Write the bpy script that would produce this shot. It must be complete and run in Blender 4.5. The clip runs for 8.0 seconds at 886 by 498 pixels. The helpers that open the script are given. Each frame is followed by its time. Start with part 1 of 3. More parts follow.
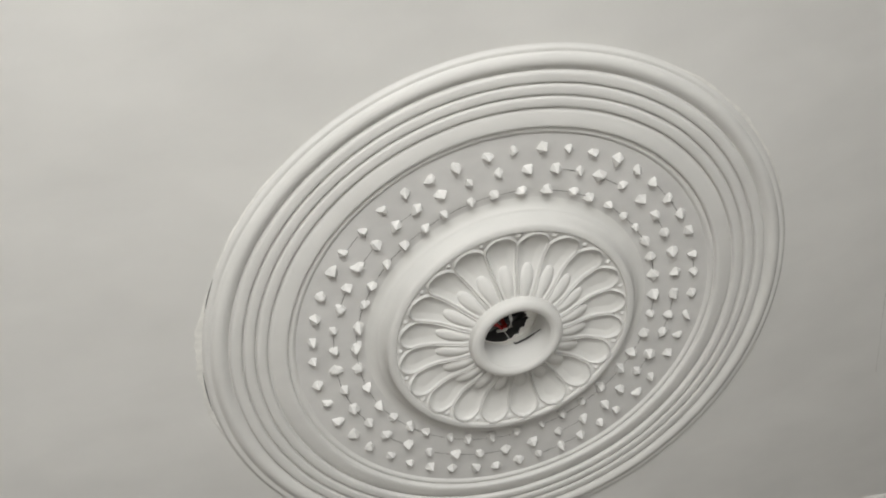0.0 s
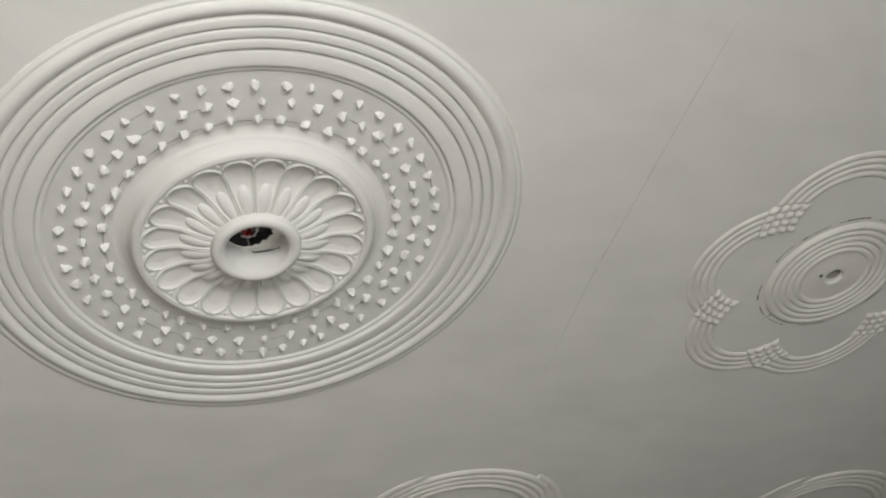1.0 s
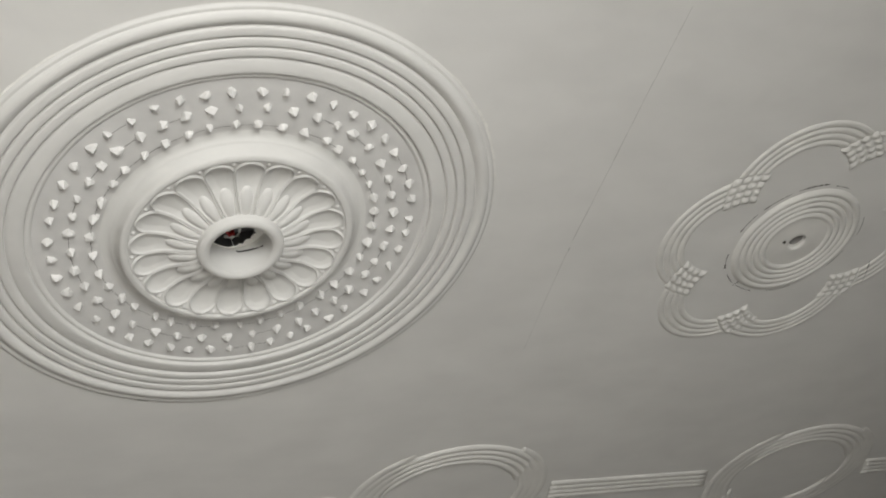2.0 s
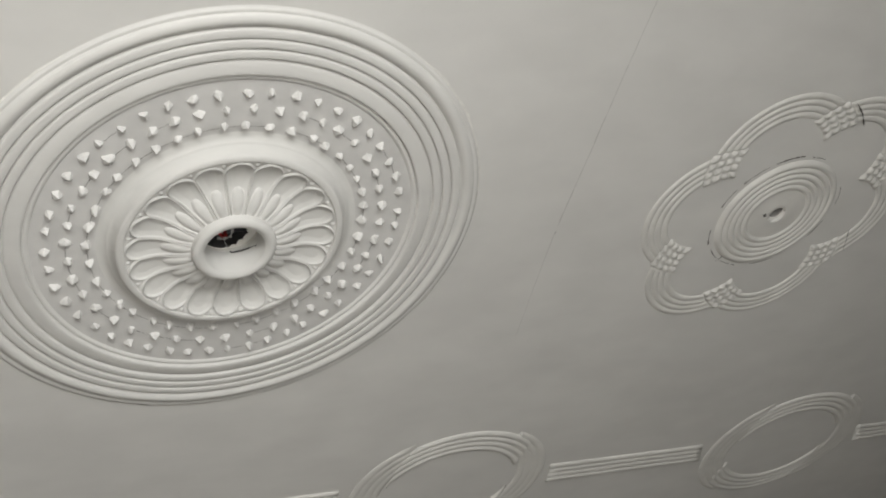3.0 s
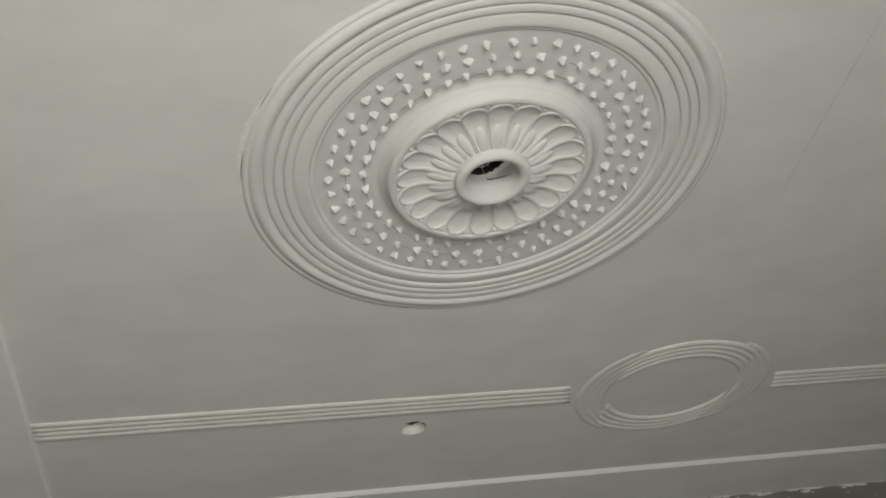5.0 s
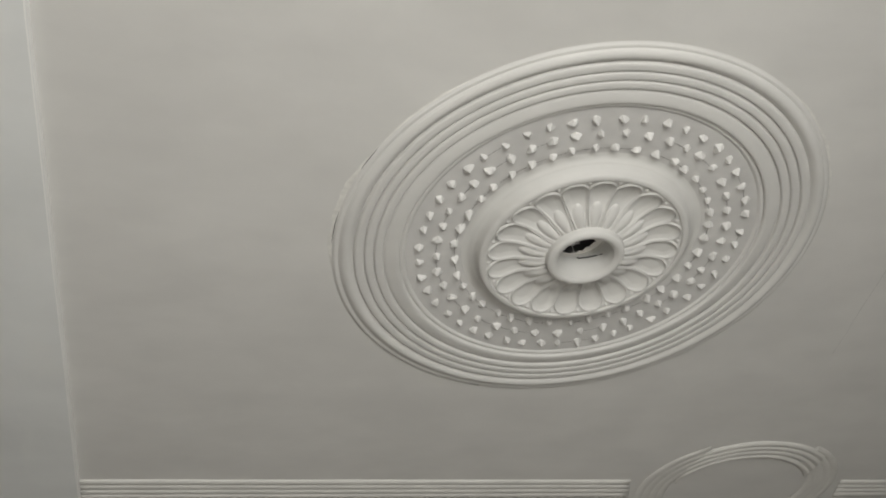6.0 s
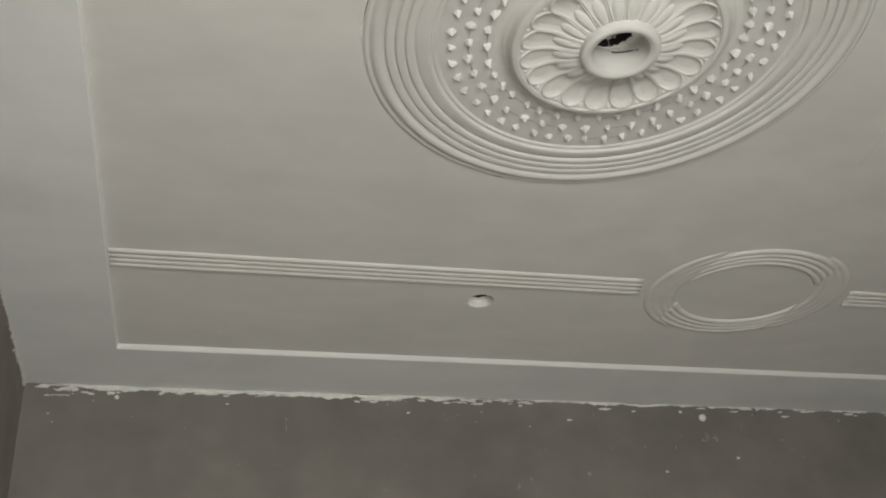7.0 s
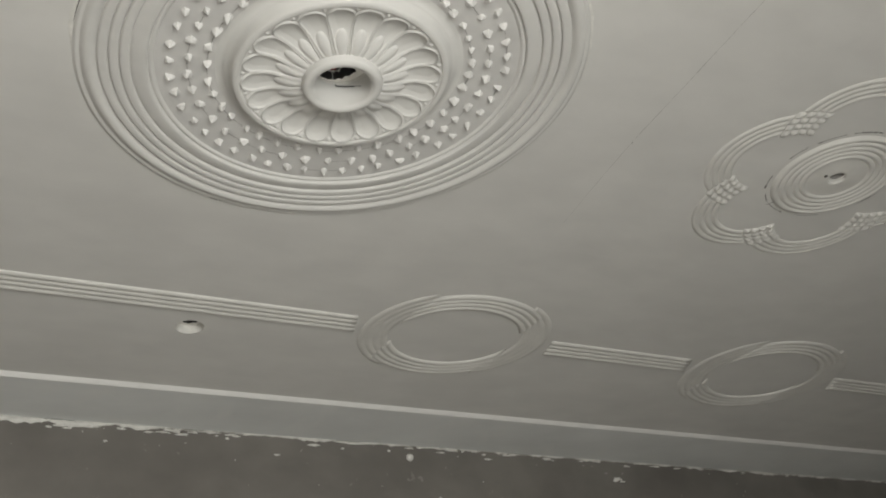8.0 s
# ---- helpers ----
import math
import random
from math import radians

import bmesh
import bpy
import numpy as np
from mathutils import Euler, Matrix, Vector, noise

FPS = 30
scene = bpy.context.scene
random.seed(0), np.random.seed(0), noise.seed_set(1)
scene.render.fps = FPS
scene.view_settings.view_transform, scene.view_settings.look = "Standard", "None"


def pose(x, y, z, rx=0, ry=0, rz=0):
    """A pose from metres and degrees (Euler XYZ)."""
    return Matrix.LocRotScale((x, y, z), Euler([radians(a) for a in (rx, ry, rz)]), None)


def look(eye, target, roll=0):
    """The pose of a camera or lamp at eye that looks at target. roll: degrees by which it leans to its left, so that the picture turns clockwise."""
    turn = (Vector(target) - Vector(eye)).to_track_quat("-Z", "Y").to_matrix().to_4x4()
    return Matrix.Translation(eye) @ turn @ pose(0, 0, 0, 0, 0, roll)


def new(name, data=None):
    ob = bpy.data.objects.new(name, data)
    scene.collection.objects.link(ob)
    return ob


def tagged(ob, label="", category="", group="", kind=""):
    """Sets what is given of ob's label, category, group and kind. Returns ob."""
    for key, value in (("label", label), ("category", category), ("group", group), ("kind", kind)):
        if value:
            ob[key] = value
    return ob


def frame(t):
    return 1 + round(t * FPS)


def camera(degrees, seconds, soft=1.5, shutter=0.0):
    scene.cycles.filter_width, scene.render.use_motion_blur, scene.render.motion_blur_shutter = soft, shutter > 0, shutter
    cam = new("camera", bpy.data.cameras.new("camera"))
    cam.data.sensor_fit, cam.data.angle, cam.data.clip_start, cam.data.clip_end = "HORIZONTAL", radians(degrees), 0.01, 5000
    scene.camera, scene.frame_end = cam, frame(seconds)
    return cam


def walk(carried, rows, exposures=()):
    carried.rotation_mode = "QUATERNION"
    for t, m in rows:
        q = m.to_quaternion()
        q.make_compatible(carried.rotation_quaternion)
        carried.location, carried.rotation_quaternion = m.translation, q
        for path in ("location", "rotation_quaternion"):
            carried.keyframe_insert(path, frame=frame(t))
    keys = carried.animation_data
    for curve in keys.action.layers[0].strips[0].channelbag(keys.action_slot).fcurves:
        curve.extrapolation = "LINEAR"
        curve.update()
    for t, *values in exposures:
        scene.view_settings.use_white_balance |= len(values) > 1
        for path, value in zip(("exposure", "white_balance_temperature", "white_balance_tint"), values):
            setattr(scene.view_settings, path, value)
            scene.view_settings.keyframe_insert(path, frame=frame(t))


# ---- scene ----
cam = camera(46.35, 8.0, soft=1.9)
PATH = [
    (0, pose(-0.4514, -1.3045, 1.5069, 145.063, 15.231, 3.777)),
    (0.1, pose(-0.4722, -1.3421, 1.4980, 143.197, 14.142, 0.281)),
    (0.2, pose(-0.5030, -1.3621, 1.4948, 141.338, 13.051, -3.387)),
    (0.3, pose(-0.5056, -1.3807, 1.4724, 139.727, 11.039, -6.432)),
    (0.4, pose(-0.5290, -1.4122, 1.4653, 137.709, 9.599, -8.860)),
    (0.5, pose(-0.5294, -1.4235, 1.4518, 136.537, 8.764, -11.403)),
    (0.6, pose(-0.5338, -1.4357, 1.4363, 135.673, 8.962, -13.285)),
    (0.7, pose(-0.5214, -1.4465, 1.4366, 134.771, 9.916, -15.328)),
    (0.8, pose(-0.5077, -1.4518, 1.4229, 134.455, 10.860, -17.164)),
    (0.9, pose(-0.5104, -1.4592, 1.4165, 134.006, 12.109, -19.188)),
    (1, pose(-0.5062, -1.4699, 1.4083, 133.662, 12.896, -20.704)),
    (1.2, pose(-0.5139, -1.4968, 1.4014, 132.940, 14.596, -22.995)),
    (1.3, pose(-0.5234, -1.5027, 1.3996, 132.610, 15.461, -23.902)),
    (1.5, pose(-0.5365, -1.5186, 1.3885, 132.523, 15.538, -22.657)),
    (1.7, pose(-0.5508, -1.5294, 1.3851, 132.644, 15.895, -20.825)),
    (2, pose(-0.5546, -1.5383, 1.3788, 132.539, 16.233, -19.695)),
    (2.4, pose(-0.5553, -1.5548, 1.3632, 132.128, 16.773, -19.246)),
    (2.8, pose(-0.5574, -1.5624, 1.3536, 132.112, 17.481, -19.010)),
    (3, pose(-0.5866, -1.5504, 1.3361, 132.936, 19.148, -18.105)),
    (3.2, pose(-0.5751, -1.5558, 1.3484, 132.842, 18.840, -18.190)),
    (3.5, pose(-0.5794, -1.5524, 1.3530, 132.578, 16.914, -19.359)),
    (3.7, pose(-0.5872, -1.5620, 1.3591, 133.085, 15.646, -18.741)),
    (3.9, pose(-0.6020, -1.6024, 1.3481, 133.249, 14.240, -17.912)),
    (4, pose(-0.6028, -1.6309, 1.3425, 133.047, 13.345, -17.465)),
    (4.2, pose(-0.6309, -1.6881, 1.3406, 132.538, 12.944, -15.931)),
    (4.4, pose(-0.6532, -1.7414, 1.3341, 131.509, 12.284, -13.621)),
    (4.5, pose(-0.6693, -1.7603, 1.3332, 130.618, 11.944, -11.809)),
    (4.6, pose(-0.6826, -1.7714, 1.3377, 129.251, 11.543, -10.684)),
    (4.7, pose(-0.6968, -1.7750, 1.3507, 127.814, 11.176, -10.453)),
    (5, pose(-0.7297, -1.7616, 1.3622, 127.269, 10.266, -10.153)),
    (5.4, pose(-0.8049, -1.7113, 1.3814, 130.032, 8.739, -11.367)),
    (5.8, pose(-0.8568, -1.6769, 1.3924, 131.989, 7.516, -12.185)),
    (6, pose(-0.8883, -1.6651, 1.3960, 131.832, 6.824, -12.022)),
    (6.2, pose(-0.8971, -1.6537, 1.3939, 130.820, 5.691, -11.548)),
    (6.3, pose(-0.8949, -1.6586, 1.3926, 129.878, 5.010, -11.419)),
    (6.4, pose(-0.8984, -1.6590, 1.3989, 128.253, 4.560, -11.159)),
    (6.5, pose(-0.9042, -1.6539, 1.3946, 126.447, 4.219, -10.851)),
    (6.6, pose(-0.9047, -1.6489, 1.3866, 124.421, 3.676, -10.791)),
    (6.7, pose(-0.9086, -1.6463, 1.3784, 122.769, 3.512, -10.974)),
    (6.8, pose(-0.9104, -1.6423, 1.3732, 121.638, 3.592, -11.358)),
    (6.9, pose(-0.9036, -1.6404, 1.3706, 120.986, 3.586, -12.107)),
    (7, pose(-0.9051, -1.6427, 1.3736, 120.733, 3.707, -13.039)),
    (7.1, pose(-0.8977, -1.6399, 1.3768, 120.358, 3.863, -13.940)),
    (7.2, pose(-0.8897, -1.6327, 1.3744, 120.016, 4.173, -14.925)),
    (7.3, pose(-0.8847, -1.6306, 1.3746, 119.670, 4.625, -16.230)),
    (7.4, pose(-0.8714, -1.6347, 1.3667, 119.621, 4.787, -17.875)),
    (7.5, pose(-0.8582, -1.6339, 1.3725, 119.614, 5.119, -19.321)),
    (7.6, pose(-0.8486, -1.6332, 1.3723, 119.595, 5.490, -20.945)),
    (7.7, pose(-0.8406, -1.6273, 1.3701, 119.852, 5.973, -22.854)),
    (7.8, pose(-0.8345, -1.6348, 1.3723, 120.391, 6.371, -24.367)),
    (8, pose(-0.8150, -1.6403, 1.3707, 121.367, 7.034, -27.564)),
]
EXPOSURES = [(0.0, 0.10, 6420, 9.4), (0.5, 0.09, 6420, 9.4), (1.0, 0.08, 6470, 9.4), (1.7, 0.07, 6470, 9.4), (3.0, 0.08, 6470, 9.4), (3.5, 0.05, 6470, 9.4),
             (4.0, -0.18, 6490, 9.4), (4.7, -0.22, 6520, 9.4), (6.0, -0.22, 6570, 8.9), (6.5, -0.05, 6690, 7.9), (7.0, -0.06, 6710, 7.9), (7.5, -0.05, 6690, 7.9), (8.0, -0.05, 6610, 7.9)]
walk(cam, PATH, EXPOSURES)

# ---- light ----
world = bpy.data.worlds.new("world")
scene.world = world
world.use_nodes = True
sky = world.node_tree.nodes.new("ShaderNodeTexSky")
sky.sky_type = "NISHITA"
sky.sun_disc = False
sky.sun_elevation, sky.sun_rotation = radians(40), radians(200)
bg = world.node_tree.nodes["Background"]
bg.inputs["Strength"].default_value = 0.12
world.node_tree.links.new(sky.outputs[0], bg.inputs["Color"])

WINDOW_X, WINDOW_Z = (-1.42, 0.55), (0.35, 2.25)   # opening in the south wall
SOUTH, EAST, WEST, FLOOR = -2.9, 4.75, -1.505, 0.0
CEIL, BORDER = 3.0, 2.983
lamp = bpy.data.lights.new("window_daylight", "AREA")
lamp.shape, lamp.size, lamp.size_y = "RECTANGLE", WINDOW_X[1] - WINDOW_X[0], WINDOW_Z[1] - WINDOW_Z[0]
lamp.energy, lamp.color = 150.0, (1.0, 0.992, 0.968)
daylight = new("window_daylight", lamp)
# sky light falls inwards and down, and comes back up from the floor
mid = Vector(((WINDOW_X[0] + WINDOW_X[1]) / 2, SOUTH - 0.05, (WINDOW_Z[0] + WINDOW_Z[1]) / 2))
daylight.matrix_world = look(mid, mid + Vector((-0.17, 1.0, -0.54)))


# ---- materials ----
def plaster(name, color, mottle=0.06, rough=0.75, scale=3.0, bump=0.12, grain=90.0, per_piece=0.0):
    m = bpy.data.materials.new(name)
    m.use_nodes = True
    nt = m.node_tree
    n, l = nt.nodes, nt.links
    b = n["Principled BSDF"]
    b.inputs["Roughness"].default_value = rough
    b.inputs["Specular IOR Level"].default_value = 0.25
    tc = n.new("ShaderNodeTexCoord")
    big, fine, streak = n.new("ShaderNodeTexNoise"), n.new("ShaderNodeTexNoise"), n.new("ShaderNodeTexNoise")
    big.inputs["Scale"].default_value, big.inputs["Detail"].default_value = scale, 5
    fine.inputs["Scale"].default_value, fine.inputs["Detail"].default_value = grain, 3
    streak.inputs["Scale"].default_value, streak.inputs["Detail"].default_value = scale * 2.3, 4
    mp = n.new("ShaderNodeMapping")
    mp.inputs["Scale"].default_value = (0.7, 1.25, 1.0)
    l.new(tc.outputs["Object"], big.inputs["Vector"])
    l.new(tc.outputs["Object"], fine.inputs["Vector"])
    l.new(tc.outputs["Object"], mp.inputs["Vector"])
    l.new(mp.outputs[0], streak.inputs["Vector"])
    add = n.new("ShaderNodeMath")
    add.operation = "ADD"
    l.new(big.outputs["Fac"], add.inputs[0])
    l.new(streak.outputs["Fac"], add.inputs[1])
    ramp = n.new("ShaderNodeMapRange")
    ramp.inputs["From Min"].default_value, ramp.inputs["From Max"].default_value = 0.7, 1.3
    ramp.inputs["To Min"].default_value, ramp.inputs["To Max"].default_value = 1 - mottle, 1 + mottle
    l.new(add.outputs[0], ramp.inputs["Value"])
    mul = n.new("ShaderNodeVectorMath")
    mul.operation = "SCALE"
    mul.inputs[0].default_value = color
    last = ramp.outputs[0]
    if per_piece:
        info = n.new("ShaderNodeObjectInfo")
        r2 = n.new("ShaderNodeMapRange")
        r2.inputs["To Min"].default_value, r2.inputs["To Max"].default_value = 1 - per_piece, 1 + per_piece
        l.new(info.outputs["Random"], r2.inputs["Value"])
        mm = n.new("ShaderNodeMath")
        mm.operation = "MULTIPLY"
        l.new(last, mm.inputs[0])
        l.new(r2.outputs[0], mm.inputs[1])
        last = mm.outputs[0]
    l.new(last, mul.inputs["Scale"])
    l.new(mul.outputs[0], b.inputs["Base Color"])
    bp = n.new("ShaderNodeBump")
    bp.inputs["Strength"].default_value, bp.inputs["Distance"].default_value = bump, 0.004
    mix = n.new("ShaderNodeMath")
    mix.operation = "MULTIPLY_ADD"
    mix.inputs[1].default_value = 0.25
    l.new(fine.outputs["Fac"], mix.inputs[0])
    l.new(big.outputs["Fac"], mix.inputs[2])
    l.new(mix.outputs[0], bp.inputs["Height"])
    l.new(bp.outputs[0], b.inputs["Normal"])
    return m


def plain(name, color, rough=0.5, metal=0.0):
    m = bpy.data.materials.new(name)
    m.use_nodes = True
    b = m.node_tree.nodes["Principled BSDF"]
    b.inputs["Base Color"].default_value = (*color, 1)
    b.inputs["Roughness"].default_value, b.inputs["Metallic"].default_value = rough, metal
    return m


def cement(name, color):
    """Bare cement render: cloudy greys, trowel smears, pale lime flecks."""
    m = plaster(name, color, 0.12, 0.9, 4.0, 0.45, 80.0)
    n, l = m.node_tree.nodes, m.node_tree.links
    b = n["Principled BSDF"]
    old = b.inputs["Base Color"].links[0].from_socket
    tc = n.new("ShaderNodeTexCoord")
    v = n.new("ShaderNodeTexNoise")
    v.inputs["Scale"].default_value, v.inputs["Detail"].default_value = 21.0, 6
    l.new(tc.outputs["Object"], v.inputs["Vector"])
    mr = n.new("ShaderNodeMapRange")
    mr.inputs["From Min"].default_value, mr.inputs["From Max"].default_value = 0.70, 0.76
    mr.inputs["To Max"].default_value = 0.5
    l.new(v.outputs["Fac"], mr.inputs["Value"])
    mx = n.new("ShaderNodeMix")
    mx.data_type = "RGBA"
    l.new(mr.outputs[0], mx.inputs["Factor"])
    l.new(old, mx.inputs["A"])
    mx.inputs["B"].default_value = (0.42, 0.41, 0.38, 1)
    l.new(mx.outputs["Result"], b.inputs["Base Color"])
    return m


def patchy(m, stretch, lo, hi, most, color):
    """Thin uneven patches of another coat, stretched along the trowel's stroke."""
    n, l = m.node_tree.nodes, m.node_tree.links
    b = n["Principled BSDF"]
    old = b.inputs["Base Color"].links[0].from_socket
    tc, mp, v = n.new("ShaderNodeTexCoord"), n.new("ShaderNodeMapping"), n.new("ShaderNodeTexNoise")
    mp.inputs["Scale"].default_value = stretch
    v.inputs["Scale"].default_value, v.inputs["Detail"].default_value, v.inputs["Distortion"].default_value = 1.0, 7, 0.4
    mr, mx = n.new("ShaderNodeMapRange"), n.new("ShaderNodeMix")
    mr.inputs["From Min"].default_value, mr.inputs["From Max"].default_value, mr.inputs["To Max"].default_value = lo, hi, most
    mx.data_type = "RGBA"
    l.new(tc.outputs["Object"], mp.inputs["Vector"])
    l.new(mp.outputs["Vector"], v.inputs["Vector"])
    l.new(v.outputs["Fac"], mr.inputs["Value"])
    l.new(mr.outputs[0], mx.inputs["Factor"])
    l.new(old, mx.inputs["A"])
    mx.inputs["B"].default_value = (*color, 1)
    l.new(mx.outputs["Result"], b.inputs["Base Color"])
    return m


CEILING = plaster("ceiling_primer", (0.70, 0.692, 0.664), 0.05, 0.8, 3.2, 0.10, 120)
BORDERM = plaster("border_primer", (0.766, 0.779, 0.764), 0.06, 0.8, 2.0, 0.12, 120)
CAST = plaster("cast_plaster", (0.690, 0.683, 0.657), 0.035, 0.7, 6.0, 0.10, 160)
TRIM = plaster("trim_paint", (0.74, 0.733, 0.71), 0.03, 0.6, 6.0, 0.08, 160)
# paler copy of TRIM: light on the east-facing edge, put into the colour
LIT_TRIM = plaster("lit_trim_paint", (0.90, 0.895, 0.87), 0.02, 0.45, 6.0, 0.04, 160)
FIELD = plaster("field_plaster", (0.640, 0.631, 0.612), 0.06, 0.85, 9.0, 0.25, 200)
STUD = plaster("stud_plaster", (0.715, 0.708, 0.685), 0.03, 0.6, 30.0, 0.2, 200, per_piece=0.06)
RUN = plaster("run_plaster", (0.70, 0.69, 0.655), 0.05, 0.75, 5.0, 0.12, 160)
SMEAR = plaster("white_filler", (0.76, 0.75, 0.71), 0.10, 0.9, 25.0, 0.4, 200)
CEMENT = cement("cement_render", (0.197, 0.186, 0.169))
patchy(CEMENT, (1.3, 1.3, 0.5), 0.50, 0.74, 0.50, (0.118, 0.108, 0.096))
patchy(CEMENT, (2.6, 2.6, 3.4), 0.50, 0.74, 0.22, (0.245, 0.234, 0.212))
patchy(CEILING, (2.0, 5.0, 1.0), 0.55, 0.74, 0.40, (0.755, 0.748, 0.722))
patchy(CEILING, (1.2, 2.2, 1.0), 0.54, 0.74, 0.40, (0.645, 0.638, 0.612))
patchy(BORDERM, (5.0, 3.0, 1.0), 0.56, 0.66, 0.55, (0.80, 0.805, 0.78))
patchy(RUN, (14.0, 14.0, 14.0), 0.54, 0.70, 0.28, (0.60, 0.59, 0.555))
CLAY = cement("brown_cement", (0.270, 0.249, 0.226))
FLOORM = cement("cement_screed", (0.47, 0.458, 0.44))
CRACK = plain("crack_shadow", (0.10, 0.095, 0.085), 1.0)
HAIR = plain("hairline", (0.17, 0.162, 0.15), 1.0)
FAINT = plain("faint_joint", (0.48, 0.47, 0.445), 1.0)
# near-black: the darkness of the ceiling void, put into the colour
DARK = plain("void_dark", (0.05, 0.05, 0.048), 0.9)
# dimness of the void over the medallion, put into the colour
VOID = plain("void_shade_grey", (0.10, 0.098, 0.10), 0.8)
# grey set below bare board: shade inside the rose hole, put into the colour
SHADE = plain("shadowed_board", (0.28, 0.27, 0.255), 0.9)
GALV = plain("grey_steel", (0.30, 0.30, 0.31), 0.45, 0.6)
WIRE_RED, WIRE_WHITE = plain("red_insulation", (0.45, 0.03, 0.03), 0.4), plain("white_insulation", (0.75, 0.75, 0.73), 0.4)
WIRE_BLACK = plain("black_insulation", (0.015, 0.015, 0.015), 0.5)
CAP = plain("white_cap", (0.8, 0.79, 0.75), 0.45)
FRAMEM = plain("window_paint", (0.5, 0.49, 0.46), 0.5)


# ---- builders ----
def mesh_of(name, bm, material, smooth=True):
    me = bpy.data.meshes.new(name)
    bmesh.ops.recalc_face_normals(bm, faces=bm.faces)
    bm.to_mesh(me)
    bm.free()
    me.materials.append(material)
    me.polygons.foreach_set("use_smooth", [smooth] * len(me.polygons))
    return me


def part(name, bm, material, parent=None, label="", smooth=True, m=None):
    ob = new(name, mesh_of(name, bm, material, smooth))
    ob.parent = parent
    if m is not None:
        ob.matrix_basis = m
    return tagged(ob, label)


def piece(name, me, parent, m, label=""):
    ob = new(name, me)
    ob.parent = parent
    ob.matrix_basis = m
    return tagged(ob, label)


def holder(name, x, y, z, label, category, group="", kind=""):
    ob = new(name)
    ob.empty_display_size = 0.05
    ob.location = (x, y, z)
    return tagged(ob, label, category, group, kind)


def sheet(rows, closed=False):
    """A bmesh skin over rows of points."""
    bm = bmesh.new()
    vs = [[bm.verts.new(p) for p in row] for row in rows]
    for a, b in zip(vs, vs[1:] + vs[:1] if closed else vs[1:]):
        for i in range(len(a) - 1):
            bm.faces.new((a[i], a[i + 1], b[i + 1], b[i]))
    return bm


def lathe(profile, steps=192, wobble=0.0, lean=(1.0, 0.0)):
    """A profile of radii and drops turned round z; beyond radius lean[0] it shifts towards +y, by lean[1] at most."""
    rows = []
    for k in range(steps):
        a = 2 * math.pi * k / steps
        c, s = math.cos(a), math.sin(a)
        w = wobble * noise.noise((3 * c, 3 * s, 7.1)) if wobble else 0.0
        rows.append([(r * c * (1 + w), r * s * (1 + w) + lean[1] * min(max((r - lean[0]) / 0.012, 0.0), 1.0), -h) for r, h in profile])
    return sheet(rows, closed=True)


def bead(r0, r1, h0, h1, amp, n=9):
    """A half-round between two radii, standing amp proud of the line from h0 to h1."""
    out = []
    for i in range(n + 1):
        w = i / n
        out.append((r0 + (r1 - r0) * w, h0 + (h1 - h0) * w + amp * math.sin(math.pi * w) ** 0.75))
    return out


def fascia(r0, r1, h, amp):
    """A flat-topped band between two grooves, its edges eased."""
    return [(r0 + (r1 - r0) * w, h + amp * k) for w, k in ((0.0, 0.0), (0.04, 0.42), (0.10, 0.70), (0.20, 0.87), (0.36, 0.96), (0.55, 1.0), (0.74, 0.98), (0.87, 0.88), (0.94, 0.68), (0.98, 0.36), (1.0, 0.0))]


def slab(x0, x1, y0, y1, z0, z1):
    bm = bmesh.new()
    bmesh.ops.create_cube(bm, size=1)
    for v in bm.verts:
        v.co = (x0 if v.co.x < 0 else x1, y0 if v.co.y < 0 else y1, z0 if v.co.z < 0 else z1)
    return bm


def tube(points, radius, sides=8):
    rows = []
    pts = [Vector(p) for p in points]
    for i, p in enumerate(pts):
        d = (pts[min(i + 1, len(pts) - 1)] - pts[max(i - 1, 0)]).normalized()
        u = d.orthogonal().normalized()
        v = d.cross(u)
        rows.append([p + radius * (math.cos(2 * math.pi * k / sides) * u + math.sin(2 * math.pi * k / sides) * v) for k in range(sides + 1)])
    bm = sheet(rows)
    bmesh.ops.remove_doubles(bm, verts=bm.verts, dist=1e-6)
    for end in (rows[0], rows[-1]):
        bm.faces.new([min(bm.verts, key=lambda q, e=e: (q.co - e).length) for e in end[:-1]])
    return bm


# ---- setting ----
MED = (0.0047, 0.0128, CEIL + 0.013)     # the medallion sits almost flush, its rim a centimetre proud
MED_HOLE, SPOT, SPOT_R = 0.5500, (0.02, 1.325), 0.046
ROSE = (1.571, -0.049)
ROSE_HOLE = (ROSE[0] - 0.004, ROSE[1] - 0.008, 0.0225)


def wall_y(x):
    return 2.109 + 0.0125 * x


def edge_y(x):
    return 1.781 + 0.0065 * x


def holed(outline, holes, z):
    """A flat sheet with openings."""
    bm = bmesh.new()
    edges = []
    for loop in [outline, *holes]:
        vs = [bm.verts.new((x, y, z)) for x, y in loop]
        edges += [bm.edges.new((vs[i - 1], vs[i])) for i in range(len(vs))]
    bmesh.ops.triangle_fill(bm, use_beauty=True, use_dissolve=False, edges=edges)
    return bm


def circle(x, y, r, n=48, rag=0.0):
    return [(x + r * (1 + rag * noise.noise((math.cos(a) * 2.5, math.sin(a) * 2.5, x + y))) * math.cos(a),
             y + r * (1 + rag * noise.noise((math.cos(a) * 2.5, math.sin(a) * 2.5, x + y))) * math.sin(a))
            for a in (2 * math.pi * k / n for k in range(n))]


